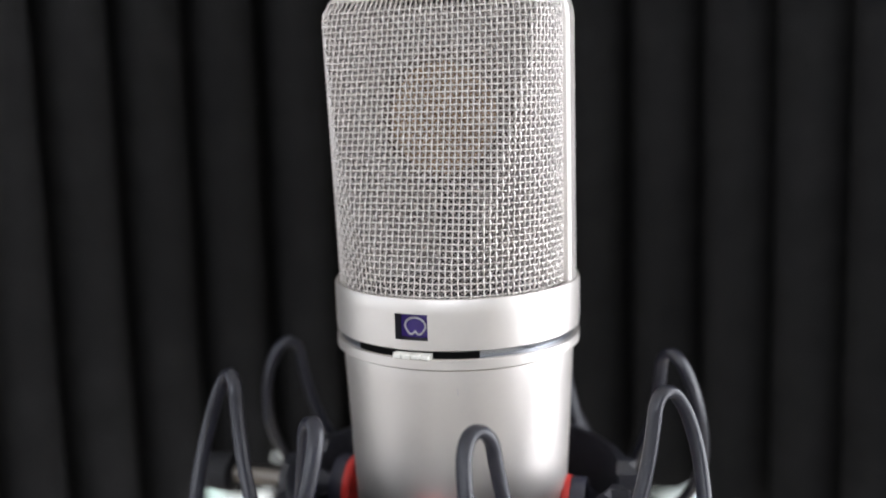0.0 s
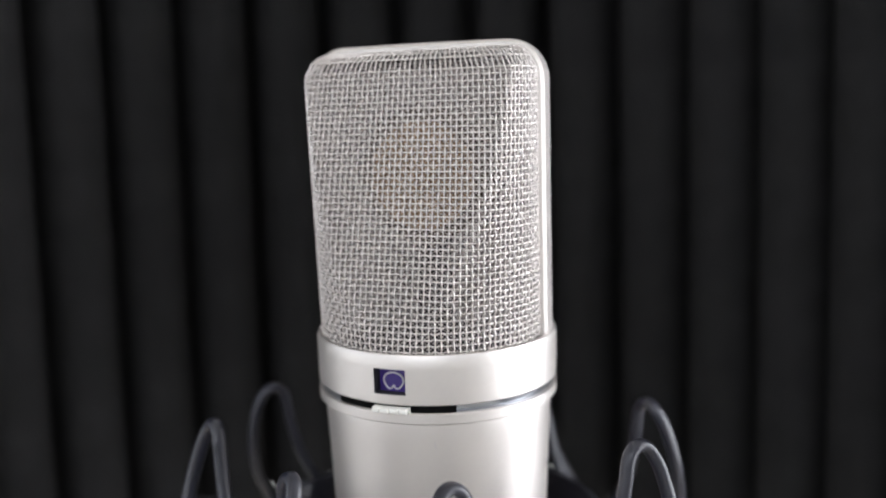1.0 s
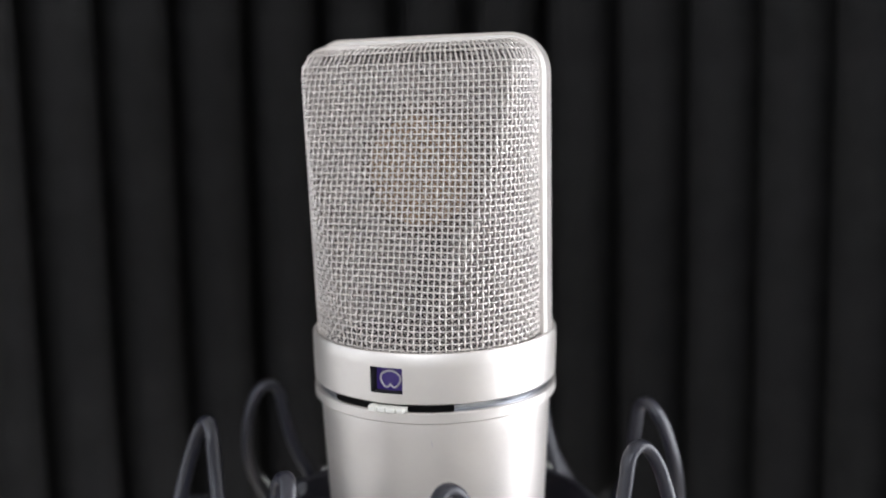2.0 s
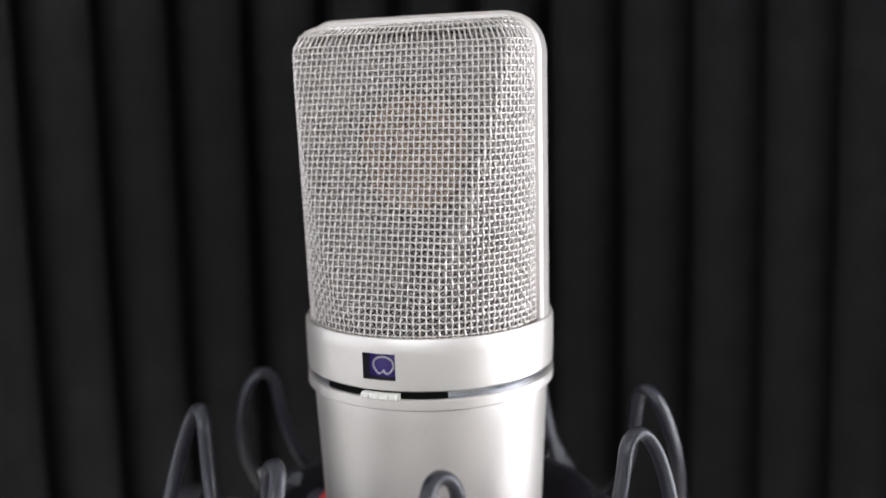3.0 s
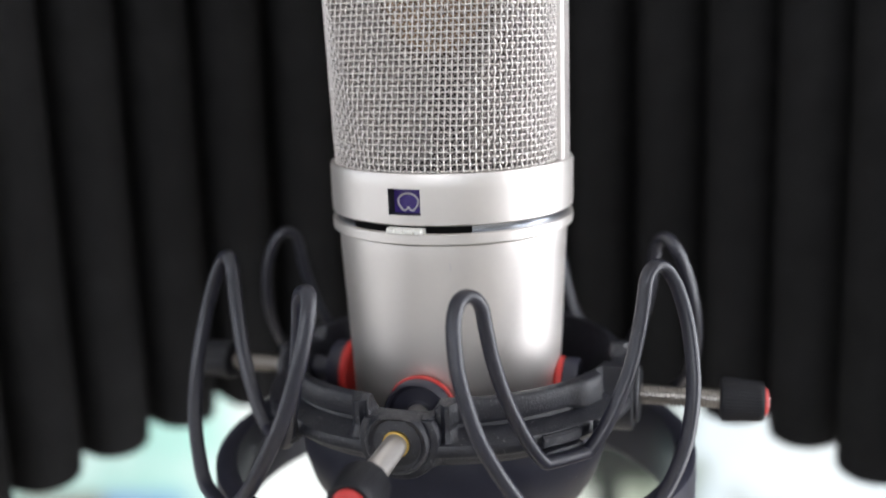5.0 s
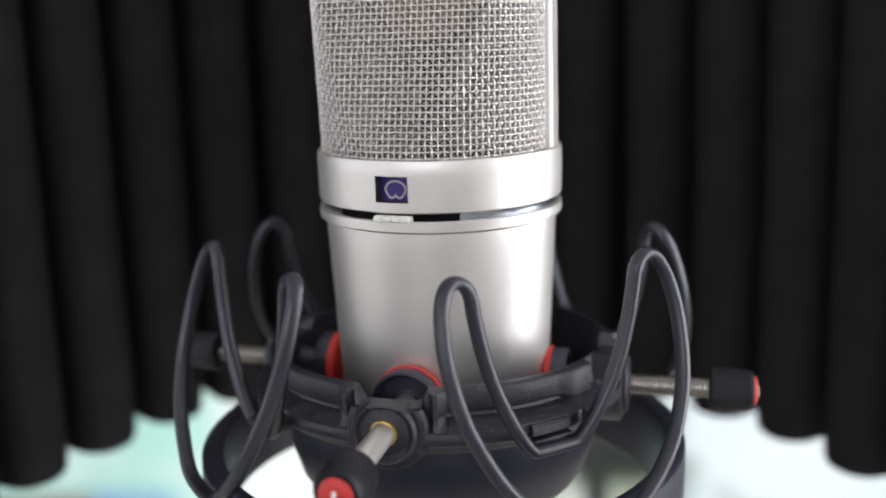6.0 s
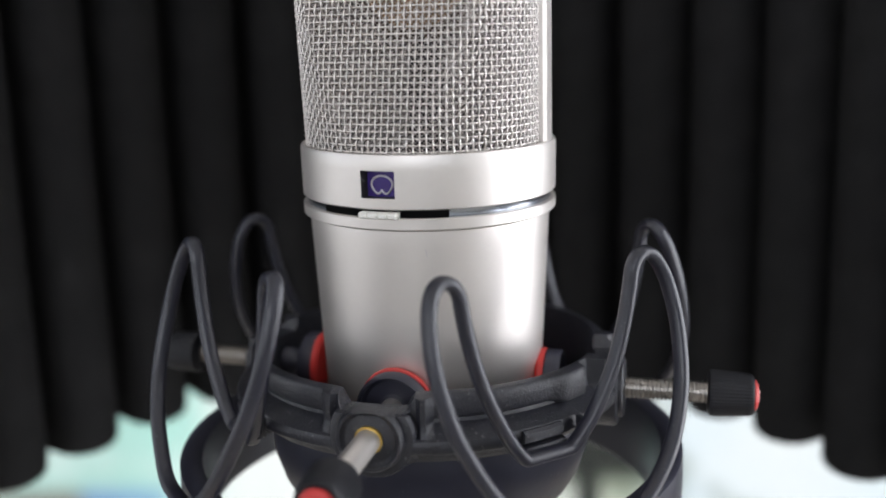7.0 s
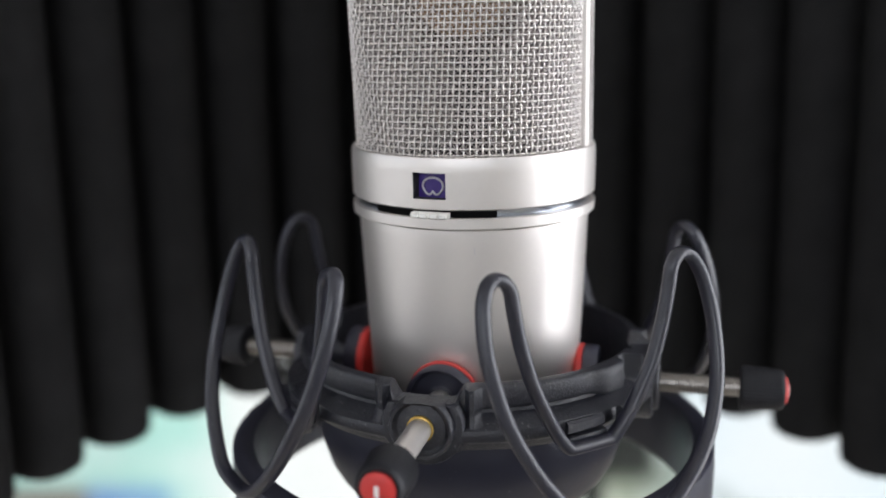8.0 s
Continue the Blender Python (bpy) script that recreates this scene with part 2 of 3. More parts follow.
wall("wall_north", 'y', 2.0, 0.15, -2.0, 2.0, 2.6, (-1.55, 1.55, 0.04, 2.15), "pale painted wall with a wide glazed opening")
wall("wall_south", 'y', -2.15, 0.15, -2.0, 2.0, 2.6, (-1.3, 1.5, 0.85, 2.35), "pale painted wall with a window")
wall("wall_west", 'x', -2.15, 0.15, -2.15, 2.15, 2.6, (-1.7, 0.7, 0.8, 2.4), "pale painted wall with a window")
wall("wall_east", 'x', 2.0, 0.15, -2.15, 2.15, 2.6, (-1.1, 1.2, 0.42, 2.4), "pale painted wall with a tall window")
tagged(part("floor", box((-2, -2, -0.08), (2, 2.15, 0)), FLOOR, None, "pale wooden floor of the room", False), category="floor", kind="structure")
tagged(part("ceiling", box((-2.15, -2.15, 2.6), (2.15, 2.15, 2.7)), CEILING, None, "plain white painted ceiling", False), category="ceiling", kind="structure")

GLASS = bpy.data.materials.new("window_glass")
GLASS.use_nodes = True
gb = GLASS.node_tree.nodes["Principled BSDF"]
gb.inputs["Roughness"].default_value, gb.inputs["IOR"].default_value = 0.0, 1.45
gb.inputs["Transmission Weight"].default_value = 1.0


def window(name, axis, at, lo, hi, sill, head, label):
    w = thing(name, (0, 0, 0), label, "window", kind="structure")
    bars = [(lo, lo + 0.05, sill, head), (hi - 0.05, hi, sill, head), (lo + 0.05, hi - 0.05, sill, sill + 0.05), (lo + 0.05, hi - 0.05, head - 0.05, head)]
    for p, q, z0, z1 in bars:
        b2 = box((p, at, z0), (q, at + 0.06, z1), 0.004) if axis == 'y' else box((at, p, z0), (at + 0.06, q, z1), 0.004)
        part("window_frame", b2, FRAME, w)
    g = (lo + 0.05, hi - 0.05, sill + 0.05, head - 0.05)
    b2 = box((g[0], at + 0.02, g[2]), (g[1], at + 0.03, g[3])) if axis == 'y' else box((at + 0.02, g[0], g[2]), (at + 0.03, g[1], g[3]))
    pane = part("pane", b2, GLASS, w, smooth=False)
    pane.visible_shadow = False
    return w


window("window_1", 'y', 2.04, -1.55, 1.55, 0.04, 2.15, "wide white-framed glazed door to bright daylight")
# unseen opening behind the camera, added round the fill lamp
window("window_2", 'y', -2.12, -1.3, 1.5, 0.85, 2.35, "white-framed daylight window")
window("window_3", 'x', -2.12, -1.7, 0.7, 0.8, 2.4, "white-framed daylight window")
window("window_4", 'x', 2.06, -1.1, 1.2, 0.42, 2.4, "tall white-framed daylight window")

# glowing card far outside the glazed door, painted as the overexposed outdoors
OUT = bpy.data.materials.new("glowing_outdoors")
OUT.use_nodes = True
t = OUT.node_tree
t.nodes.clear()
out = t.nodes.new("ShaderNodeOutputMaterial")
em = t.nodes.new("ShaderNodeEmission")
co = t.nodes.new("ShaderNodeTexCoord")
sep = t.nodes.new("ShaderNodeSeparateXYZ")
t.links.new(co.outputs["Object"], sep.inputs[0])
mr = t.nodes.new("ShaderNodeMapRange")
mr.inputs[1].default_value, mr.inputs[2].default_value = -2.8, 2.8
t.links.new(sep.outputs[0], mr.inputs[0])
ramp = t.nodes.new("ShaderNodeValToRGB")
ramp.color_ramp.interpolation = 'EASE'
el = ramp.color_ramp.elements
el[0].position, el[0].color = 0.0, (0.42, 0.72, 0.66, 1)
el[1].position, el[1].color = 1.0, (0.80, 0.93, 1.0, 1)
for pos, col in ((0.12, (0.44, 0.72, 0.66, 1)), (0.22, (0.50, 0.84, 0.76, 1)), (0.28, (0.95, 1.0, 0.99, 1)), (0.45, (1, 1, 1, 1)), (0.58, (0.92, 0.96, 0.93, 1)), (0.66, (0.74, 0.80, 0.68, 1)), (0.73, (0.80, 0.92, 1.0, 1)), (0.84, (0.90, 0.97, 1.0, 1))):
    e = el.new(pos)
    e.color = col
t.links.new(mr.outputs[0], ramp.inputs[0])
nz = t.nodes.new("ShaderNodeTexNoise")
nz.inputs["Scale"].default_value, nz.inputs["Detail"].default_value = 1.6, 2
t.links.new(co.outputs["Object"], nz.inputs["Vector"])
mx = t.nodes.new("ShaderNodeMix")
mx.data_type = 'RGBA'
mr2 = t.nodes.new("ShaderNodeMapRange")
mr2.inputs[1].default_value, mr2.inputs[2].default_value, mr2.inputs[3].default_value, mr2.inputs[4].default_value = 0.5, 0.75, 0.0, 0.55
t.links.new(nz.outputs[0], mr2.inputs[0])
t.links.new(mr2.outputs[0], mx.inputs[0])
t.links.new(ramp.outputs[0], mx.inputs[6])
mx.inputs[7].default_value = (0.95, 1, 1, 1)
# soft olive shrubs outdoors
nz2 = t.nodes.new("ShaderNodeTexNoise")
nz2.inputs["Scale"].default_value, nz2.inputs["Detail"].default_value = 2.3, 1
t.links.new(co.outputs["Object"], nz2.inputs["Vector"])
mr3 = t.nodes.new("ShaderNodeMapRange")
mr3.inputs[1].default_value, mr3.inputs[2].default_value, mr3.inputs[3].default_value, mr3.inputs[4].default_value = 0.52, 0.68, 0.0, 0.75
t.links.new(nz2.outputs[0], mr3.inputs[0])
gate = t.nodes.new("ShaderNodeMapRange")
gate.inputs[1].default_value, gate.inputs[2].default_value = 0.2, 0.7
t.links.new(sep.outputs[0], gate.inputs[0])
both = t.nodes.new("ShaderNodeMath")
both.operation = 'MULTIPLY'
t.links.new(mr3.outputs[0], both.inputs[0])
t.links.new(gate.outputs[0], both.inputs[1])
mx2 = t.nodes.new("ShaderNodeMix")
mx2.data_type = 'RGBA'
t.links.new(both.outputs[0], mx2.inputs[0])
t.links.new(mx.outputs[2], mx2.inputs[6])
mx2.inputs[7].default_value = (0.17, 0.22, 0.15, 1)
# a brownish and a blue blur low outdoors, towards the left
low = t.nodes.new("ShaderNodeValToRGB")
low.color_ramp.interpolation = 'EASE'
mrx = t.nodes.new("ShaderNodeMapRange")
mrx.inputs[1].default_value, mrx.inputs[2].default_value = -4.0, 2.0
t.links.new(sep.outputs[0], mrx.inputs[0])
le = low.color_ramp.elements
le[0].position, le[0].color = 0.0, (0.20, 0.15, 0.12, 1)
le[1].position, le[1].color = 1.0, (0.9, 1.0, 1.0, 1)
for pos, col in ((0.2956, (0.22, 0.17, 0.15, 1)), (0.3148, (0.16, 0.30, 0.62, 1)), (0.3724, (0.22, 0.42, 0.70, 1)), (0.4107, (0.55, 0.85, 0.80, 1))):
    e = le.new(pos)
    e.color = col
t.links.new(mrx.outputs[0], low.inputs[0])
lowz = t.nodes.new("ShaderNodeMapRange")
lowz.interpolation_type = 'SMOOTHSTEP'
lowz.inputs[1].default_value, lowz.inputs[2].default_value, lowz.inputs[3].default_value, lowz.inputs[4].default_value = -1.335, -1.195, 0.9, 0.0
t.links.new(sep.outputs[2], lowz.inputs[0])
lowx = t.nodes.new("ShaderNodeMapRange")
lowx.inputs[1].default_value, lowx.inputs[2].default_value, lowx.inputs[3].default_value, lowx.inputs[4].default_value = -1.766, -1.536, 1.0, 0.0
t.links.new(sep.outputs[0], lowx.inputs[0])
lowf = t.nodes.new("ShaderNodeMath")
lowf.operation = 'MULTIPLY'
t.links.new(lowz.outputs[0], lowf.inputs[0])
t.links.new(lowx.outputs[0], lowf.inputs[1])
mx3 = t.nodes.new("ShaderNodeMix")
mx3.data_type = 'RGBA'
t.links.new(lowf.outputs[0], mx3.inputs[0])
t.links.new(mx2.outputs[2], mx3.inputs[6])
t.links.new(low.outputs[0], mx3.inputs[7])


def band(socket, a, b, lo, hi):
    """A soft step of a coordinate, from lo at a to hi at b."""
    node = t.nodes.new("ShaderNodeMapRange")
    node.interpolation_type = 'SMOOTHSTEP'
    for k, v in enumerate((a, b, lo, hi), 1):
        node.inputs[k].default_value = v
    t.links.new(socket, node.inputs[0])
    return node.outputs[0]


def times(a, b):
    node = t.nodes.new("ShaderNodeMath")
    node.operation = 'MULTIPLY'
    t.links.new(a, node.inputs[0])
    t.links.new(b, node.inputs[1])
    return node.outputs[0]


# a dark patch and a dark upright streak, painted into the glowing card
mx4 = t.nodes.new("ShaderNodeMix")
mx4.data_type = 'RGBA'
dark_patch = times(times(band(sep.outputs[0], 0.55, 0.65, 0.0, 1.0), band(sep.outputs[0], 1.04, 1.16, 1.0, 0.0)), times(band(sep.outputs[2], -1.32, -1.19, 0.0, 1.0), band(sep.outputs[2], -0.2, 0.3, 1.0, 0.0)))
dark_streak = times(band(sep.outputs[0], 0.64, 0.70, 0.0, 1.0), band(sep.outputs[0], 0.79, 0.85, 1.0, 0.0))
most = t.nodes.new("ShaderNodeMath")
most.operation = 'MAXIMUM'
t.links.new(dark_patch, most.inputs[0])
t.links.new(dark_streak, most.inputs[1])
dark_mask = most.outputs[0]
t.links.new(dark_mask, mx4.inputs[0])
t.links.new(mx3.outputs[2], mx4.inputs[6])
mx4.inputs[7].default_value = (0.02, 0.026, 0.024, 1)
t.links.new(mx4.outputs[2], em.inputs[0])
# the card's own glow stands in for daylight outdoors
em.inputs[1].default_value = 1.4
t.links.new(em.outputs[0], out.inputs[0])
tagged(part("backdrop", box((-9, 5.0, -6), (9, 5.05, 7)), OUT, None, "glowing card painted as overexposed pale green and white outdoors", False), category="backdrop", kind="structure")
# ---- acoustic shield ----
SHIELD_X, SHIELD_Y = -0.0072, -0.0182              # middle of the shield's plan, an ellipse open to the front
SHIELD_A, SHIELD_B = 0.1846, 0.2595
PITCH_FOAM, RIDGES = 0.0349, 17
FOAM_LOW, FOAM_HIGH = Z0 - 0.1321, Z0 + 0.175

shield = thing("acoustic_shield", (SHIELD_X, SHIELD_Y, FOAM_LOW), "curved acoustic shield lined with black ridged foam", "acoustic shield")

# the plan's line, by length from its rear middle
plan = [(SHIELD_A * math.cos(math.pi * (1.2 - 1.4 * k / 1400)), SHIELD_B * math.sin(math.pi * (1.2 - 1.4 * k / 1400))) for k in range(1401)]
lengths = [0.0]
for p, q in zip(plan, plan[1:]):
    lengths.append(lengths[-1] + math.hypot(q[0] - p[0], q[1] - p[1]))


def on_plan(along):
    """Place on the plan's line and the direction to the inside, at a length from its rear middle."""
    s = along + lengths[700]
    x, y = np.interp(s, lengths, [p[0] for p in plan]), np.interp(s, lengths, [p[1] for p in plan])
    x2, y2 = np.interp(s + 0.002, lengths, [p[0] for p in plan]), np.interp(s + 0.002, lengths, [p[1] for p in plan])
    d = Vector((x2 - x, y2 - y)).normalized()
    return Vector((x, y)), Vector((d.y, -d.x))


def foam_ridge():
    """One upright foam ridge, 27 mm wide and deep, with a rounded face; local +x points to the inside."""
    outline = [(-0.030, -0.0136), (-0.014, -0.0136), (-0.006, -0.0134), (-0.0005, -0.0126), (0.0035, -0.0108), (0.0063, -0.0080), (0.0081, -0.0043), (0.0088, 0.0)]
    outline = [(x + 0.003, y) for x, y in outline]
    outline += [(x, -y) for x, y in outline[-2::-1]]
    bm = bmesh.new()
    h = FOAM_HIGH - FOAM_LOW
    rings = []
    for s, z in ((0.86, 0.0), (0.95, 0.0012), (1.0, 0.0045), (1.0, 0.02), (1.0, h * 0.25), (1.0, h * 0.5), (1.0, h * 0.75), (1.0, h - 0.003), (0.94, h)):
        rings.append([bm.verts.new((-0.004 + (x + 0.004) * s, y * s, z)) for x, y in outline])
    grid_faces(bm, rings)
    bm.faces.new(rings[0][::-1])
    bm.faces.new(rings[-1])
    return bm


first = None
for i in range(RIDGES):
    place, inside = on_plan(0.0036 + (i - 8) * PITCH_FOAM - 0.0008 * math.tanh((i - 8) / 1.5))
    if first is None:
        ridge = part("foam_ridge", foam_ridge(), FOAM, shield)
        first = ridge
    else:
        ridge = new("foam_ridge", first.data)
        ridge.parent = shield
    ridge.location = (place.x, place.y, random.uniform(-0.0012, 0.0012))
    ridge.rotation_euler = (0, radians(1.0), math.atan2(inside.y, inside.x))


def ribbon(near, far, low, high, start, end, n=70):
    """An upright curved sheet that follows the plan, between two distances outside its line."""
    bm = bmesh.new()
    rings = []
    for k in range(n + 1):
        place, inside = on_plan(start + (end - start) * k / n)
        a, b = place - inside * near, place - inside * far
        rings.append([bm.verts.new((a.x, a.y, low)), bm.verts.new((b.x, b.y, low)), bm.verts.new((b.x, b.y, high)), bm.verts.new((a.x, a.y, high))])
    grid_faces(bm, rings)
    bm.faces.new(rings[0])
    bm.faces.new(rings[-1][::-1])
    return bm


HALF_RUN = PITCH_FOAM * 8.4
tall = FOAM_HIGH - FOAM_LOW
part("foam_backing", ribbon(0.027, 0.036, 0.001, tall - 0.001, -HALF_RUN, HALF_RUN), FOAM, shield)
part("shell", ribbon(0.0364, 0.039, -0.001, tall + 0.001, -HALF_RUN, HALF_RUN), SHELL, shield, "thin black outer shell")
part("mounting_plate", ribbon(0.004, 0.012, -0.030, 0.004, -0.085, 0.095, 30), SHELL, shield, "black mounting plate under the foam")
# ---- microphone ----
FACE = radians(19.5)        # the front is turned this far to the camera's left
U = Vector((math.cos(FACE), -math.sin(FACE), 0))
V = Vector((-math.sin(FACE), -math.cos(FACE), 0))
mic = thing("microphone", (0, 0, Z0), "satin nickel large-diaphragm studio microphone with wire mesh head", "microphone")
MIC_TURN = Matrix((U.to_4d()[:3] + (0,), (-V).to_4d()[:3] + (0,), (0, 0, 1, 0), (0, 0, 0, 1))).transposed()


def place_uv(u, v, z):
    """Millimetres along the band (u), to the front (v) and up to local metres."""
    return Vector((U.x * u + V.x * v, U.y * u + V.y * v, z)) / 1000


HEAD_LOW, SHOULDER = 4.0, 66.0


def head_section(z):
    """Radius, half depth between the two sloping faces, and sideways lean of the wire head at height z, in mm."""
    s = min(max((z - 6) / (SHOULDER - 6), 0), 1)
    r = 26.45 + 0.85 * s
    if z > 63.0:                                 # rounded upper corners
        r -= 7 - math.sqrt(max(49 - (z - 63.0) ** 2, 0.5))
    return r, 26.6 + (12.6 - 26.6) * s, -0.8 * s


def head_point(f, z, over=0.0, out=0.0):
    """A point of the wire head: f runs once round (0 at the front), over 0..1 rolls across the shoulder to the top."""
    ang = over * math.pi / 2
    z = z + 3.5 * math.sin(ang)
    r, b, shift = head_section(z)
    b -= 8.0 * (1 - math.cos(ang))
    q = (f % 1.0) * 4
    quad, s = int(q) % 4, q - int(q)
    if quad in (1, 3):
        s = 1 - s
    b = min(b, r * 0.99999)
    flat = math.sqrt(r * r - b * b)
    crease = math.asin(flat / r)
    run = s * (flat + (math.pi / 2 - crease) * r)
    soft = 2.2                                   # rounding of the crease
    if run < flat:
        u, v, nu, nv = run, b, 0, 1
    else:
        t = crease + (run - flat) / r
        u, v = r * math.sin(t), r * math.cos(t)
        nu, nv = math.sin(t), math.cos(t)
    near = (run - flat) / soft
    if abs(near) < 1 and crease > 0.15:
        dent = 0.25 * (1 - abs(near)) ** 2 * soft * math.sin(crease) * 0.5
        mu, mv = math.sin(crease / 2), math.cos(crease / 2)
        u, v = u - dent * mu, v - dent * mv
    u, v = u + out * nu, v + out * nv
    u *= 1 - 0.03 * abs(u / r) ** 16
    if quad in (1, 2):
        v = -v
    if quad in (2, 3):
        u = -u
    p = place_uv(u, v, z)
    p.x += shift / 1000
    p.z += 0.011 * u * min(max((z - 6) / 58, 0), 1) / 1000
    return p


COLUMNS, PITCH = 126, 1.325
levels = [(HEAD_LOW + PITCH * i, 0.0) for i in range(int((SHOULDER - HEAD_LOW) / PITCH) + 1)]
levels += [(SHOULDER, o) for o in (0.25, 0.5, 0.75, 1.0)]


vs, fs = [], []
AMP, WIRE_R = 0.195, 0.198
for i in range(COLUMNS):                      # upright wires
    pts = []
    for j, (z, o) in enumerate(levels):
        side = 1 if (i + j) % 2 else -1
        pts.append(head_point((i + 0.0) / COLUMNS, z, o, AMP * side))
        if o == 0.0 and j + 1 < len(levels) and levels[j + 1][1] == 0.0:
            pts.append(head_point(i / COLUMNS, z + PITCH / 2, 0.0, 0.0))
    tube_into(vs, fs, pts, WIRE_R / 1000, 5)
for j, (z, o) in enumerate(levels):           # level wires
    pts = []
    for i in range(COLUMNS):
        side = -1 if (i + j) % 2 else 1
        pts.append(head_point(i / COLUMNS, z, o, AMP * side))
        pts.append(head_point((i + 0.5) / COLUMNS, z, o, 0.0))
    tube_into(vs, fs, pts, WIRE_R / 1000, 5, True)
tagged(from_lists("woven_grille", vs, fs, WIRE, mic, "coarse woven nickel wire mesh"), kind="stuff")

vs, fs = [], []
FINE = 190
for d in (1, -1):                             # fine inner gauze, laid on the bias
    for i in range(FINE):
        pts = []
        for k in range(34):
            z = HEAD_LOW + (SHOULDER - HEAD_LOW) * k / 33
            pts.append(head_point(i / FINE + d * k / 33 * 0.37, z, 0.0, -0.95 + 0.05 * d))
        tube_into(vs, fs, pts, 0.000105, 3)
tagged(from_lists("inner_gauze", vs, fs, FINE_WIRE, mic, "fine grey inner wire gauze"), kind="stuff")

# the band that frames the head from side to side over the top
vs, fs = [], []
path = [(26.3, 2.0), (26.45, 20.0), (26.65, 40.0)]
for k in range(9):
    t = math.pi / 2 * k / 8
    path.append((26.9 - 7.6 + 7.6 * math.cos(t), 62.5 + 7.6 * math.sin(t)))
path += [(10.0, 70.15), (0, 70.2)]
path += [(-u, z) for u, z in path[-2::-1]]
half_w, half_t = 2.8, 1.0
profile = [(-half_w, -half_t), (half_w, -half_t), (half_w, half_t * 0.35), (half_w - 0.65, half_t), (-half_w + 0.65, half_t), (-half_w, half_t * 0.35)]
bm = bmesh.new()
rings = []
for k, (u, z) in enumerate(path):
    (u0, z0), (u1, z1) = path[max(k - 1, 0)], path[min(k + 1, len(path) - 1)]
    d = Vector((u1 - u0, z1 - z0)).normalized()
    nx, nz_ = d.y, -d.x
    lean_x = Vector((-0.0008 * min(max((z - 6) / 58, 0), 1), 0, 0))
    rings.append([bm.verts.new(place_uv(u + nx * b, a, z + nz_ * b + 0.011 * u * min(max((z - 6) / 58, 0), 1)) + lean_x) for a, b in profile])
grid_faces(bm, rings)
part("head_band", bm, NICKEL, mic, "smooth nickel band over the mesh head")

# capsule behind the mesh
turn = MIC_TURN @ Matrix.Translation((0, 0, 0.042)) @ Matrix.Rotation(math.pi / 2, 4, 'X')
capsule = part("capsule", solid([(13.5, -6), (15, -5), (15, 5), (13.5, 6)], 48, turn), CAPSULE, mic, "brown round capsule seen through the mesh")
part("membrane", solid([(12.2, -6.4), (12.2, 6.4)], 48, turn), GOLD, capsule, "gold-coated membrane")
part("capsule_post", solid([(5, 2), (4, 10), (4, 27)], 24), DARK_AND_SHADE, mic)
part("head_floor", solid([(25.2, 0.0), (25.2, 2.2)], 64), DARK_AND_SHADE, mic)

# collar with its indicator window
W0, W1, WZ0, WZ1 = -27.8, -12.9, -2.25, 3.25
angles = sorted(set([W0, W1] + [W0 + (W1 - W0) * k / 6 for k in range(7)] + [a for a in range(-180, 180, 3) if not W0 - 1 < a < W1 + 1]))
prof = [(26.0, -4.58), (27.35, -4.58), (27.75, -4.28), (27.8, WZ0), (27.85, WZ1), (27.85, 5.7), (27.6, 6.3), (27.2, 6.5), (26.75, 6.3), (26.7, 3.0)]


def polar(r, deg, z):
    return Vector((r * math.sin(radians(deg)), -r * math.cos(radians(deg)), z)) / 1000


bm = bmesh.new()
rings = [[bm.verts.new(polar(r, a, z)) for a in angles] for r, z in prof]
i0, i1 = angles.index(W0), angles.index(W1)
for k, (ra, rb) in enumerate(zip(rings, rings[1:])):
    for i in range(len(angles)):
        if k == 3 and i0 <= i < i1:
            continue
        j = (i + 1) % len(angles)
        bm.faces.new((ra[i], ra[j], rb[j], rb[i]))
inner_low = [bm.verts.new(polar(25.2, a, WZ0)) for a in angles[i0:i1 + 1]]
inner_high = [bm.verts.new(polar(25.2, a, WZ1)) for a in angles[i0:i1 + 1]]
low, high = rings[3][i0:i1 + 1], rings[4][i0:i1 + 1]
sides = []
for a, b in ((low, inner_low), (inner_high, high)):
    for i in range(len(a) - 1):
        sides.append(bm.faces.new((a[i], a[i + 1], b[i + 1], b[i])))
sides.append(bm.faces.new((low[0], inner_low[0], inner_high[0], high[0])))
sides.append(bm.faces.new((low[-1], high[-1], inner_high[-1], inner_low[-1])))
# nickel recess walls coloured dark to give the shade inside the window
for face in sides:
    face.material_index = 1
collar = part("collar", bm, NICKEL, mic, "satin nickel collar with a square indicator window")
collar.data.materials.append(DARK_AND_SHADE)

WMID = (W0 + W1) / 2
bm = bmesh.new()
rings = [[bm.verts.new(polar(25.3, a, z)) for a in (W0 - 1, WMID - 4, WMID, WMID + 4, W1 + 1)] for z in (WZ0 - 0.5, WZ1 + 0.5)]
grid_faces(bm, rings, False)
part("indicator", bm, ENAMEL, collar, "violet enamel pattern indicator")
vs, fs, pts = [], [], []
for k in range(48):
    t = 2 * math.pi * k / 48
    r = 1 + 0.97 * math.sin(t)
    x, y = 1.78 * r * math.cos(t), 1.42 * r * math.sin(t) - 1.3
    if y < 0.2 and abs(x) < 1.9:
        y -= 0.45 * math.sin(math.pi * abs(x) / 1.9)
    pts.append(polar(25.38, WMID - 0.1 + math.degrees(x / 25.38), y + 0.45))
tube_into(vs, fs, pts, 0.00024, 6, True)
from_lists("pattern_sign", vs, fs, SILVER, collar, "silver heart-shaped cardioid pattern sign")

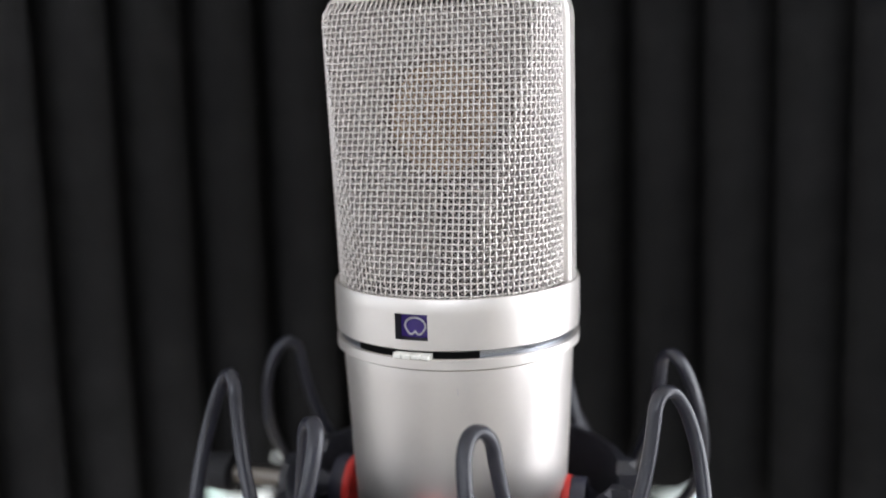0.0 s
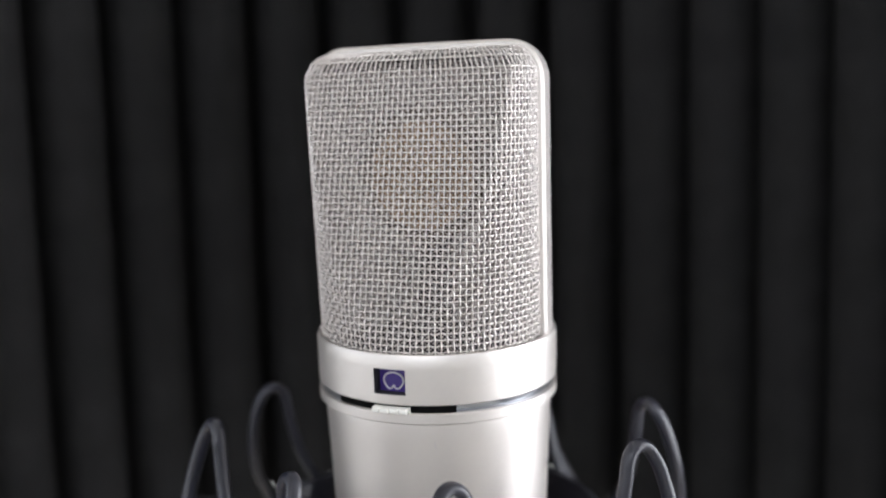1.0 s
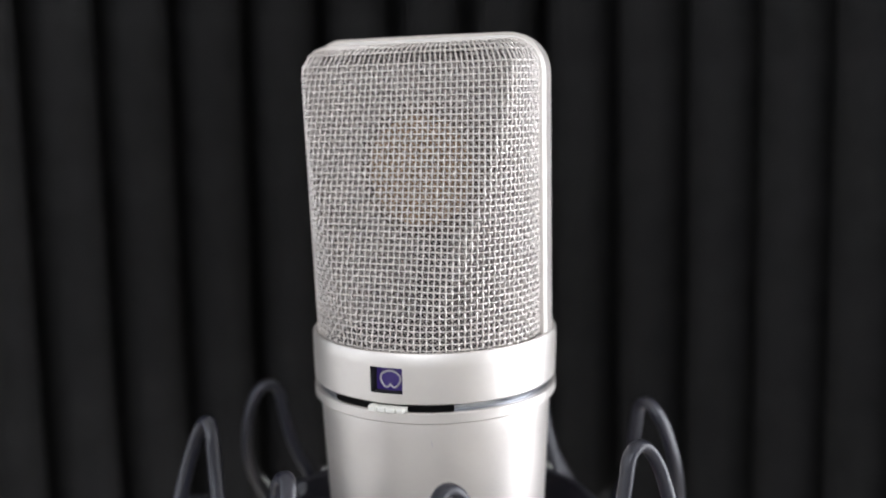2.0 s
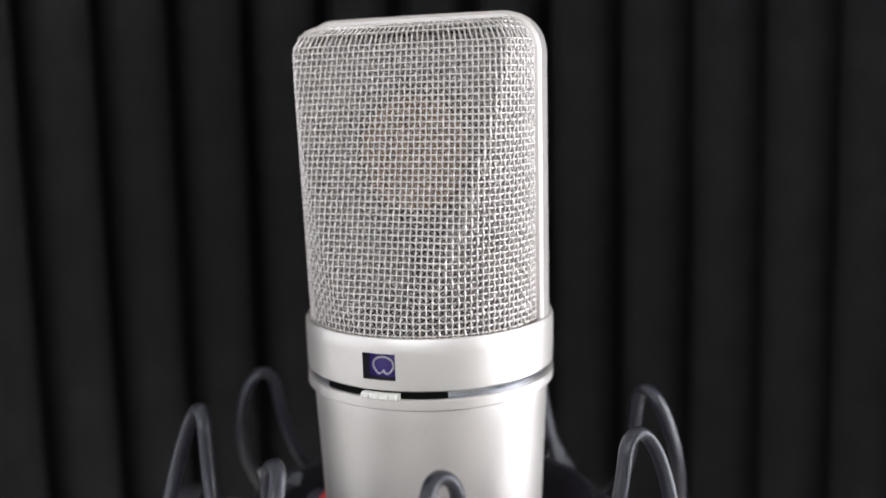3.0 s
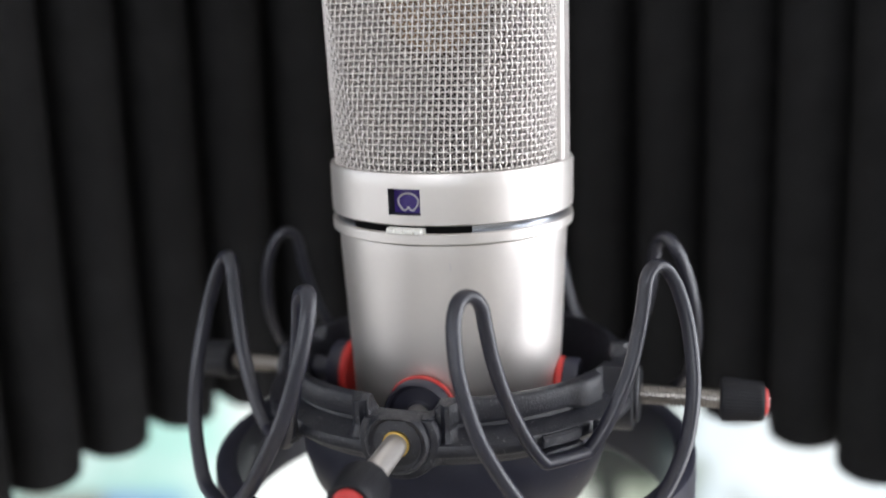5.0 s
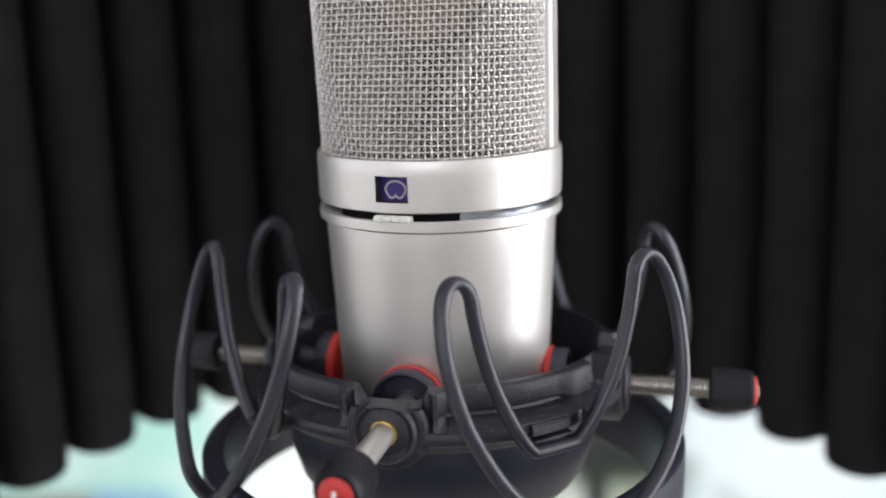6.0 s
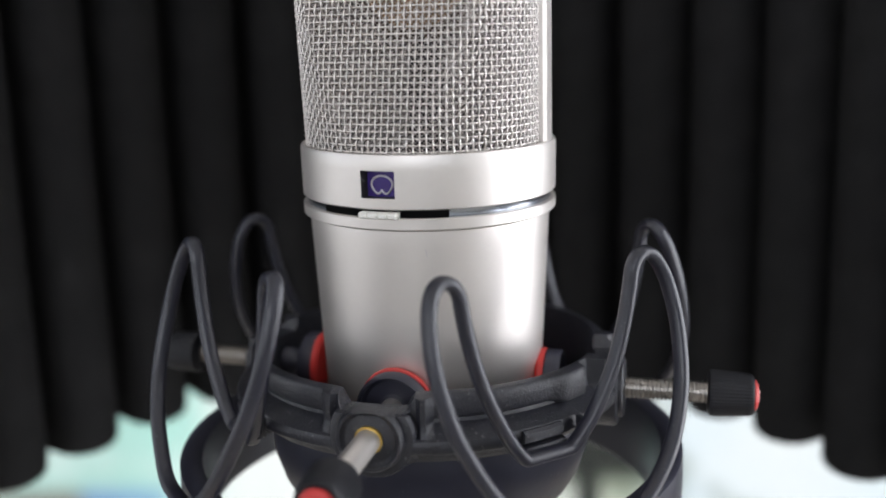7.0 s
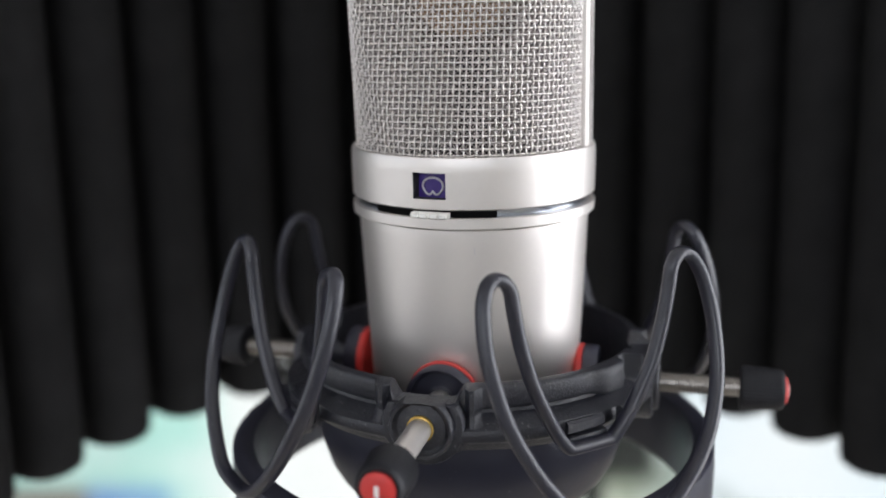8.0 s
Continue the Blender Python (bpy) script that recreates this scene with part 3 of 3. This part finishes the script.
# groove with its slot and selector switch
part("groove", lathe([(27.0, -4.4), (26.75, -4.8), (26.75, -6.1), (27.2, -6.4)], 120), POLISHED, mic, "polished groove below the collar")
bm = bmesh.new()
rings = [[bm.verts.new(polar(r, a, z)) for a in np.linspace(-51, 9.2, 21)] for r, z in ((26.8, -4.4), (27.3, -4.52), (27.05, -4.7), (27.05, -6.15), (26.8, -6.3))]
grid_faces(bm, rings, False)
part("switch_slot", bm, SLOT, mic, "black switch slot")
bm = bmesh.new()
steps = np.linspace(-28.3, -11.3, 37)
rings = []
for r0, z in ((27.0, -4.95), (28.35, -5.0), (28.75, -5.3), (28.75, -5.95), (28.35, -6.25), (27.0, -6.3)):
    row = []
    for k, a in enumerate(steps):
        notch = 0.35 if (k % 9 in (0, 8) and r0 > 28 and k not in (0, 36)) else 0.0
        lift = -0.5 if k > 33 and r0 > 28 else 0.0
        row.append(bm.verts.new(polar(r0 - notch + lift, a, z)))
    rings.append(row)
grid_faces(bm, rings, False)
bm.faces.new([r[0] for r in rings])
bm.faces.new([r[-1] for r in rings][::-1])
part("selector_switch", bm, SWITCH, mic, "cream ribbed pattern selector switch")

# body
part("flange", lathe([(26.4, -6.12), (27.55, -6.12), (27.8, -6.35), (27.8, -8.35), (27.6, -8.58), (26.0, -8.62)], 120), NICKEL, mic)
part("body", lathe([(25.8, -8.6), (25.9, -9.0), (26.38, -9.05), (26.4, -9.3), (26.28, -12.5), (24.8, -44), (23.0, -96), (22.4, -108), (21.6, -109.5), (12, -110), (11.5, -111), (11.5, -128), (0.01, -128)], 128), NICKEL, mic, "tapered satin nickel body")

bm = bmesh.new()
rows = [[bm.verts.new(polar(r, a + 0.25 * k, z)) for a in (-1.25, -1.0)] for k, (r, z) in enumerate(((26.30, -12.6), (26.27, -13.2), (26.22, -14.2)))]
grid_faces(bm, rows, False)
part("scratch", bm, SILVER, mic, "short pale scratch")
# ---- shock mount ----
CAGE = Vector((-0.0011, -0.0001, 0))
LYRE_TURN, SCREW_TURN = 211.6, 256.5
mount = thing("shock_mount", (CAGE.x, CAGE.y, Z0), "black nylon shock mount with red-tipped clamping screws", "shock mount")


def lean(x, y):
    """The mount leans a little forwards against the microphone."""
    return -0.03 * y - 0.0008


# lower hoop
hoop = part("hoop", lathe([(52.7, -62.7), (53.7, -62.1), (56.4, -62.1), (57.5, -62.9), (57.7, -68), (57.4, -80), (56.6, -81.2), (53.2, -81.2), (52.2, -80.2), (52.0, -70)], 120, True), SKIRT, mount, "smooth black plastic hoop")

# lyres: one bent rod each, from the hoop over two tall loops down to the inner ring
HALF = [(0, -62.6, 60.3), (8.0, -61.4, 60.3), (14.0, -57.4, 59.4), (19.2, -52.0, 58.2), (23.0, -46.0, 56.6), (26.3, -38.0, 54.0), (27.8, -28.0, 50.7), (27.2, -20.2, 48.2), (25.6, -15.9, 46.7), (23.6, -14.3, 46.2), (21.4, -14.8, 46.2), (19.9, -17.0, 46.3), (19.2, -21.0, 46.4), (17.7, -28.0, 46.6), (15.0, -36.0, 46.8), (10.9, -44.0, 46.6), (8.0, -48.4, 46.2), (5.9, -50.8, 45.9), (5.2, -51.2, 45.8), (4.4, -51.3, 45.8)]


def lyre(turn):
    n = Vector((math.cos(radians(turn)), math.sin(radians(turn)), 0))
    tan = Vector((-n.y, n.x, 0))
    whole = [(t, z, d) for t, z, d in HALF] + [(-t, z, d) for t, z, d in HALF[:0:-1]]
    pts = []
    for t, z, d in whole:
        p = (n * d + tan * t) / 1000
        p.z = z / 1000 + lean(p.x, p.y) + (0.0001 - 0.012 * p.y) * (z + 62.6) / 48.0
        pts.append(p)
    line = smooth_line(pts, 6, True)
    vs, fs = [], []
    tube_into(vs, fs, line, 0.00130, 28, True, n, 0.82, 0.00160)
    return from_lists("lyre", vs, fs, RUBBER, mount, "grey-black nylon suspension lyre with two loops")


for k in range(4):
    lyre(LYRE_TURN + 90 * k + (0.5 if k % 2 == 0 else -0.5))

# inner ring: a moulded wall with ledges that swells round each screw and under each lyre's foot
RIM = [(37.4, -38.8), (37.9, -38.1), (39.5, -38.15), (40.0, -38.5), (40.25, -39.2), (40.3, -42.4), (39.9, -43.0), (38.9, -43.5), (39.2, -44.2), (43.0, -46.2), (43.6, -46.5), (43.85, -47.1), (43.8, -48.6), (43.3, -49.3), (41.0, -50.0), (40.4, -51.2), (39.6, -52.2), (36.8, -52.8), (36.6, -47)]
SCREWS = [SCREW_TURN - 0.5, SCREW_TURN + 90, SCREW_TURN + 180, SCREW_TURN + 266]
FEET = [LYRE_TURN + 90 * k for k in range(4)]
RIBS = [turn + side for turn in SCREWS for side in (-13.4, 13.4)]
RECESS = LYRE_TURN + 90 + 32.0                  # cut-away stretch of the rim


def swell(turn, centres, inner, outer):
    """1 within inner degrees of a centre, falling smoothly to 0 at outer degrees."""
    gap = min(abs((turn - c + 180) % 360 - 180) for c in centres)
    s = min(max((outer - gap) / (outer - inner), 0), 1)
    return s * s * (3 - 2 * s)


bm = bmesh.new()
rows = []
for i in range(288):
    deg = i * 1.25
    boss, rib, foot = swell(deg, SCREWS, 8.4, 11.6), swell(deg, RIBS, 0.7, 2.8), swell(deg, FEET, 9.0, 15.0)
    dip, gap, ear = swell(deg, SCREWS, 6.6, 10.0), swell(deg, [RECESS], 9.0, 10.2), swell(deg, [RECESS - 14.0], 4.0, 12.0)
    cs, sn = math.cos(radians(deg)), math.sin(radians(deg))
    row = []
    for k, (r, z) in enumerate(RIM):
        if 2 <= k <= 8:
            r += (0.8 * ear if k < 8 else 0)
            r += (38.3 + 0.1 * k - r) * gap
            r += (42.9 - r) * boss + (42.2 - r) * rib * (k > 2)
        if k <= 4:
            z -= 2.9 * max(dip, boss)
        if 5 <= k <= 7:
            z -= 1.2 * ear
        if 9 <= k <= 11:
            z += 0.6 * foot * (1 - boss)
        if 9 <= k <= 15:
            r += (43.9 - r) * boss
        x, y = r * cs / 1000, r * sn / 1000
        row.append(bm.verts.new((x, y, z / 1000 + lean(x, y))))
    rows.append(row)
grid_faces(bm, rows, True, True)
ring = part("inner_ring", bm, RING, mount, "moulded black inner ring with ledges and screw bosses")
bm = lathe([(36.6, -52.5), (36.8, -56), (36.4, -62), (34.6, -68), (32.6, -71.5), (31.8, -71.5), (33.4, -67), (34.8, -61), (35.2, -52.5)], 96, True)
part("skirt", bm, SKIRT, mount, "smooth black skirt below the ring")


def bracket(turn):
    """The small block that joins a lyre's foot to the ring."""
    m = Matrix.Rotation(radians(turn), 4, 'Z')
    at = m @ Vector((0.044, 0, 0))
    m = Matrix.Translation((0, 0, lean(at.x, at.y))) @ m
    part("foot_block", box((0.0405, -0.0050, -0.0512), (0.0450, 0.0050, -0.0492), 0.0006, m), RING, ring)
    part("foot_bar", lathe([(42.0, -46.2), (44.3, -46.0), (44.9, -46.5), (44.9, -48.2), (44.4, -48.7), (42.0, -48.7)], 12, True, m, radians(-6.6), radians(5.2)), RING, ring)
    part("foot_clip", box((0.0436, 0.0078, -0.0500), (0.0459, 0.0090, -0.0455), 0.0004, m), RING, ring)


for turn in FEET:
    bracket(turn)


def radial(turn, z, tilt=0.0):
    """Local z of a part points outwards along a screw's direction."""
    return Matrix.Translation((0, 0, z / 1000)) @ Matrix.Rotation(radians(turn), 4, 'Z') @ Matrix.Rotation(math.pi / 2 + radians(tilt), 4, 'Y')


def screw(turn, z, out, size, plain=False, proud=0.0):
    """A clamping screw whose knob begins at radius out; pad, boss, bush and knob."""
    m = radial(turn, z)
    dome = [(6.7, 40.0), (6.8, 43.9), (6.6, 44.6), (6.3, 44.9), (5.8, 44.8), (5.5, 44.3), (5.0, 44.0), (4.2, 44.1), (3.4, 44.3), (2.7, 44.4)]
    bm = solid(dome if plain else [(6.6, 40.0), (6.6, 44.2), (6.2, 44.6), (2.4, 44.7)], 40)
    for v in bm.verts:                            # the front boss has a flat top
        v.co.x = max(v.co.x, -0.0052 if plain else -1)
    bm.transform(m)
    part("boss", bm, RING, ring)
    bm = solid([(8.6, 38.5), (8.6, 42.4), (8.3, 43.1), (7.7, 43.4), (6.9, 43.3), (6.0, 43.3)], 44)
    for v in bm.verts:
        v.co.x = max(v.co.x, -0.0046)
    bm.transform(m)
    part("boss_collar", bm, RING, ring)
    if plain:
        part("bush", solid([(2.8, 43.5), (2.8, 44.9), (2.7, 45.0), (2.45, 45.0)], 32, m), BRASS, mount, "brass bush round the screw")
    prof = [(1.6, 27.5)]
    r = 44.0
    while r < out:
        prof += [(2.35, r), (2.35, r + 0.35), (1.95, r + 0.5), (1.95, r + 0.7)]
        r += 0.85
    prof.append((2.0, out + 2))
    if plain:
        prof = [(2.45, 27.5), (2.45, out + 2)]
    sc = part("screw", solid(prof, 24, m), NICKEL if plain else STEEL, mount, "plain steel clamping screw" if plain else "threaded steel clamping screw")
    bm = bmesh.new()
    n, end = 120, out + size
    rows = []
    for rr, zz in ((4.2, out), (4.95, out + 0.4), (5.1, out + 1.0), (4.6, end - 1.4), (4.4, end - 0.4), (4.0, end), (3.35, end - 0.1)):
        rows.append([bm.verts.new(((rr - (0.12 if i % 3 == 0 and 4.3 < rr else 0)) * math.cos(2 * math.pi * i / n) / 1000, (rr - (0.12 if i % 3 == 0 and 4.3 < rr else 0)) * math.sin(2 * math.pi * i / n) / 1000, zz / 1000)) for i in range(n)])
    grid_faces(bm, rows)
    bm.faces.new(rows[0][::-1])
    bm.faces.new(rows[-1])
    bm.transform(m)
    knob = part("knob", bm, KNOB, sc, "ribbed black knob with a red end")
    part("knob_cap", solid([(3.3, end - 0.3), (3.25, end + proud * 0.3), (2.6, end + proud * 0.75), (1.2, end + proud)], 32, m), RED, sc, "domed red end cap")
    part("cap_mark", box((-0.0011, -0.0004, (end + proud - 0.25) / 1000), (0.0013, 0.0004, (end + proud + 0.15) / 1000), 0.0001, m), FRAME, sc, "small white mark")
    pad = part("pad", solid([(2.4, 38.4), (3.2, 38.0), (3.3, 36.4), (3.1, 34.6), (2.5, 33.8), (2.2, 29.4), (3.0, 28.7), (5.9, 28.6), (6.6, 29.2), (6.8, 30.4), (7.2, 30.6), (7.55, 30.1), (7.5, 27.2), (6.8, 27.0)], 40, m), SKIRT, sc, "black pad cup")
    part("pad_face", solid([(6.9, 27.2), (7.75, 27.0), (7.85, 25.9), (7.3, 25.3)], 40, m), RED, sc, "red rubber clamping pad")


screw(SCREW_TURN - 0.5, -45.4, 62.3, 8.9, True, 1.0)
screw(SCREW_TURN + 90, -48.6, 62.3, 9.6, False, 1.1)
screw(SCREW_TURN + 180, -46.5, 58.0, 11.0)
screw(SCREW_TURN + 266, -48.0, 60.0, 9.0)

# stand behind the mount
stand = thing("microphone_stand", (0.0, 0.055, 0), "slim black microphone stand", "microphone stand")
part("pole", solid([(4.5, 20), (4.5, 1207)], 32), STAND, stand)
part("base", solid([(120, 0), (120, 12), (114, 18), (12, 24), (10, 40)], 64), STAND, stand)
part("clamp", box((-0.011, -0.007, 1.205), (0.011, 0.008, 1.2188), 0.003), STAND, stand)
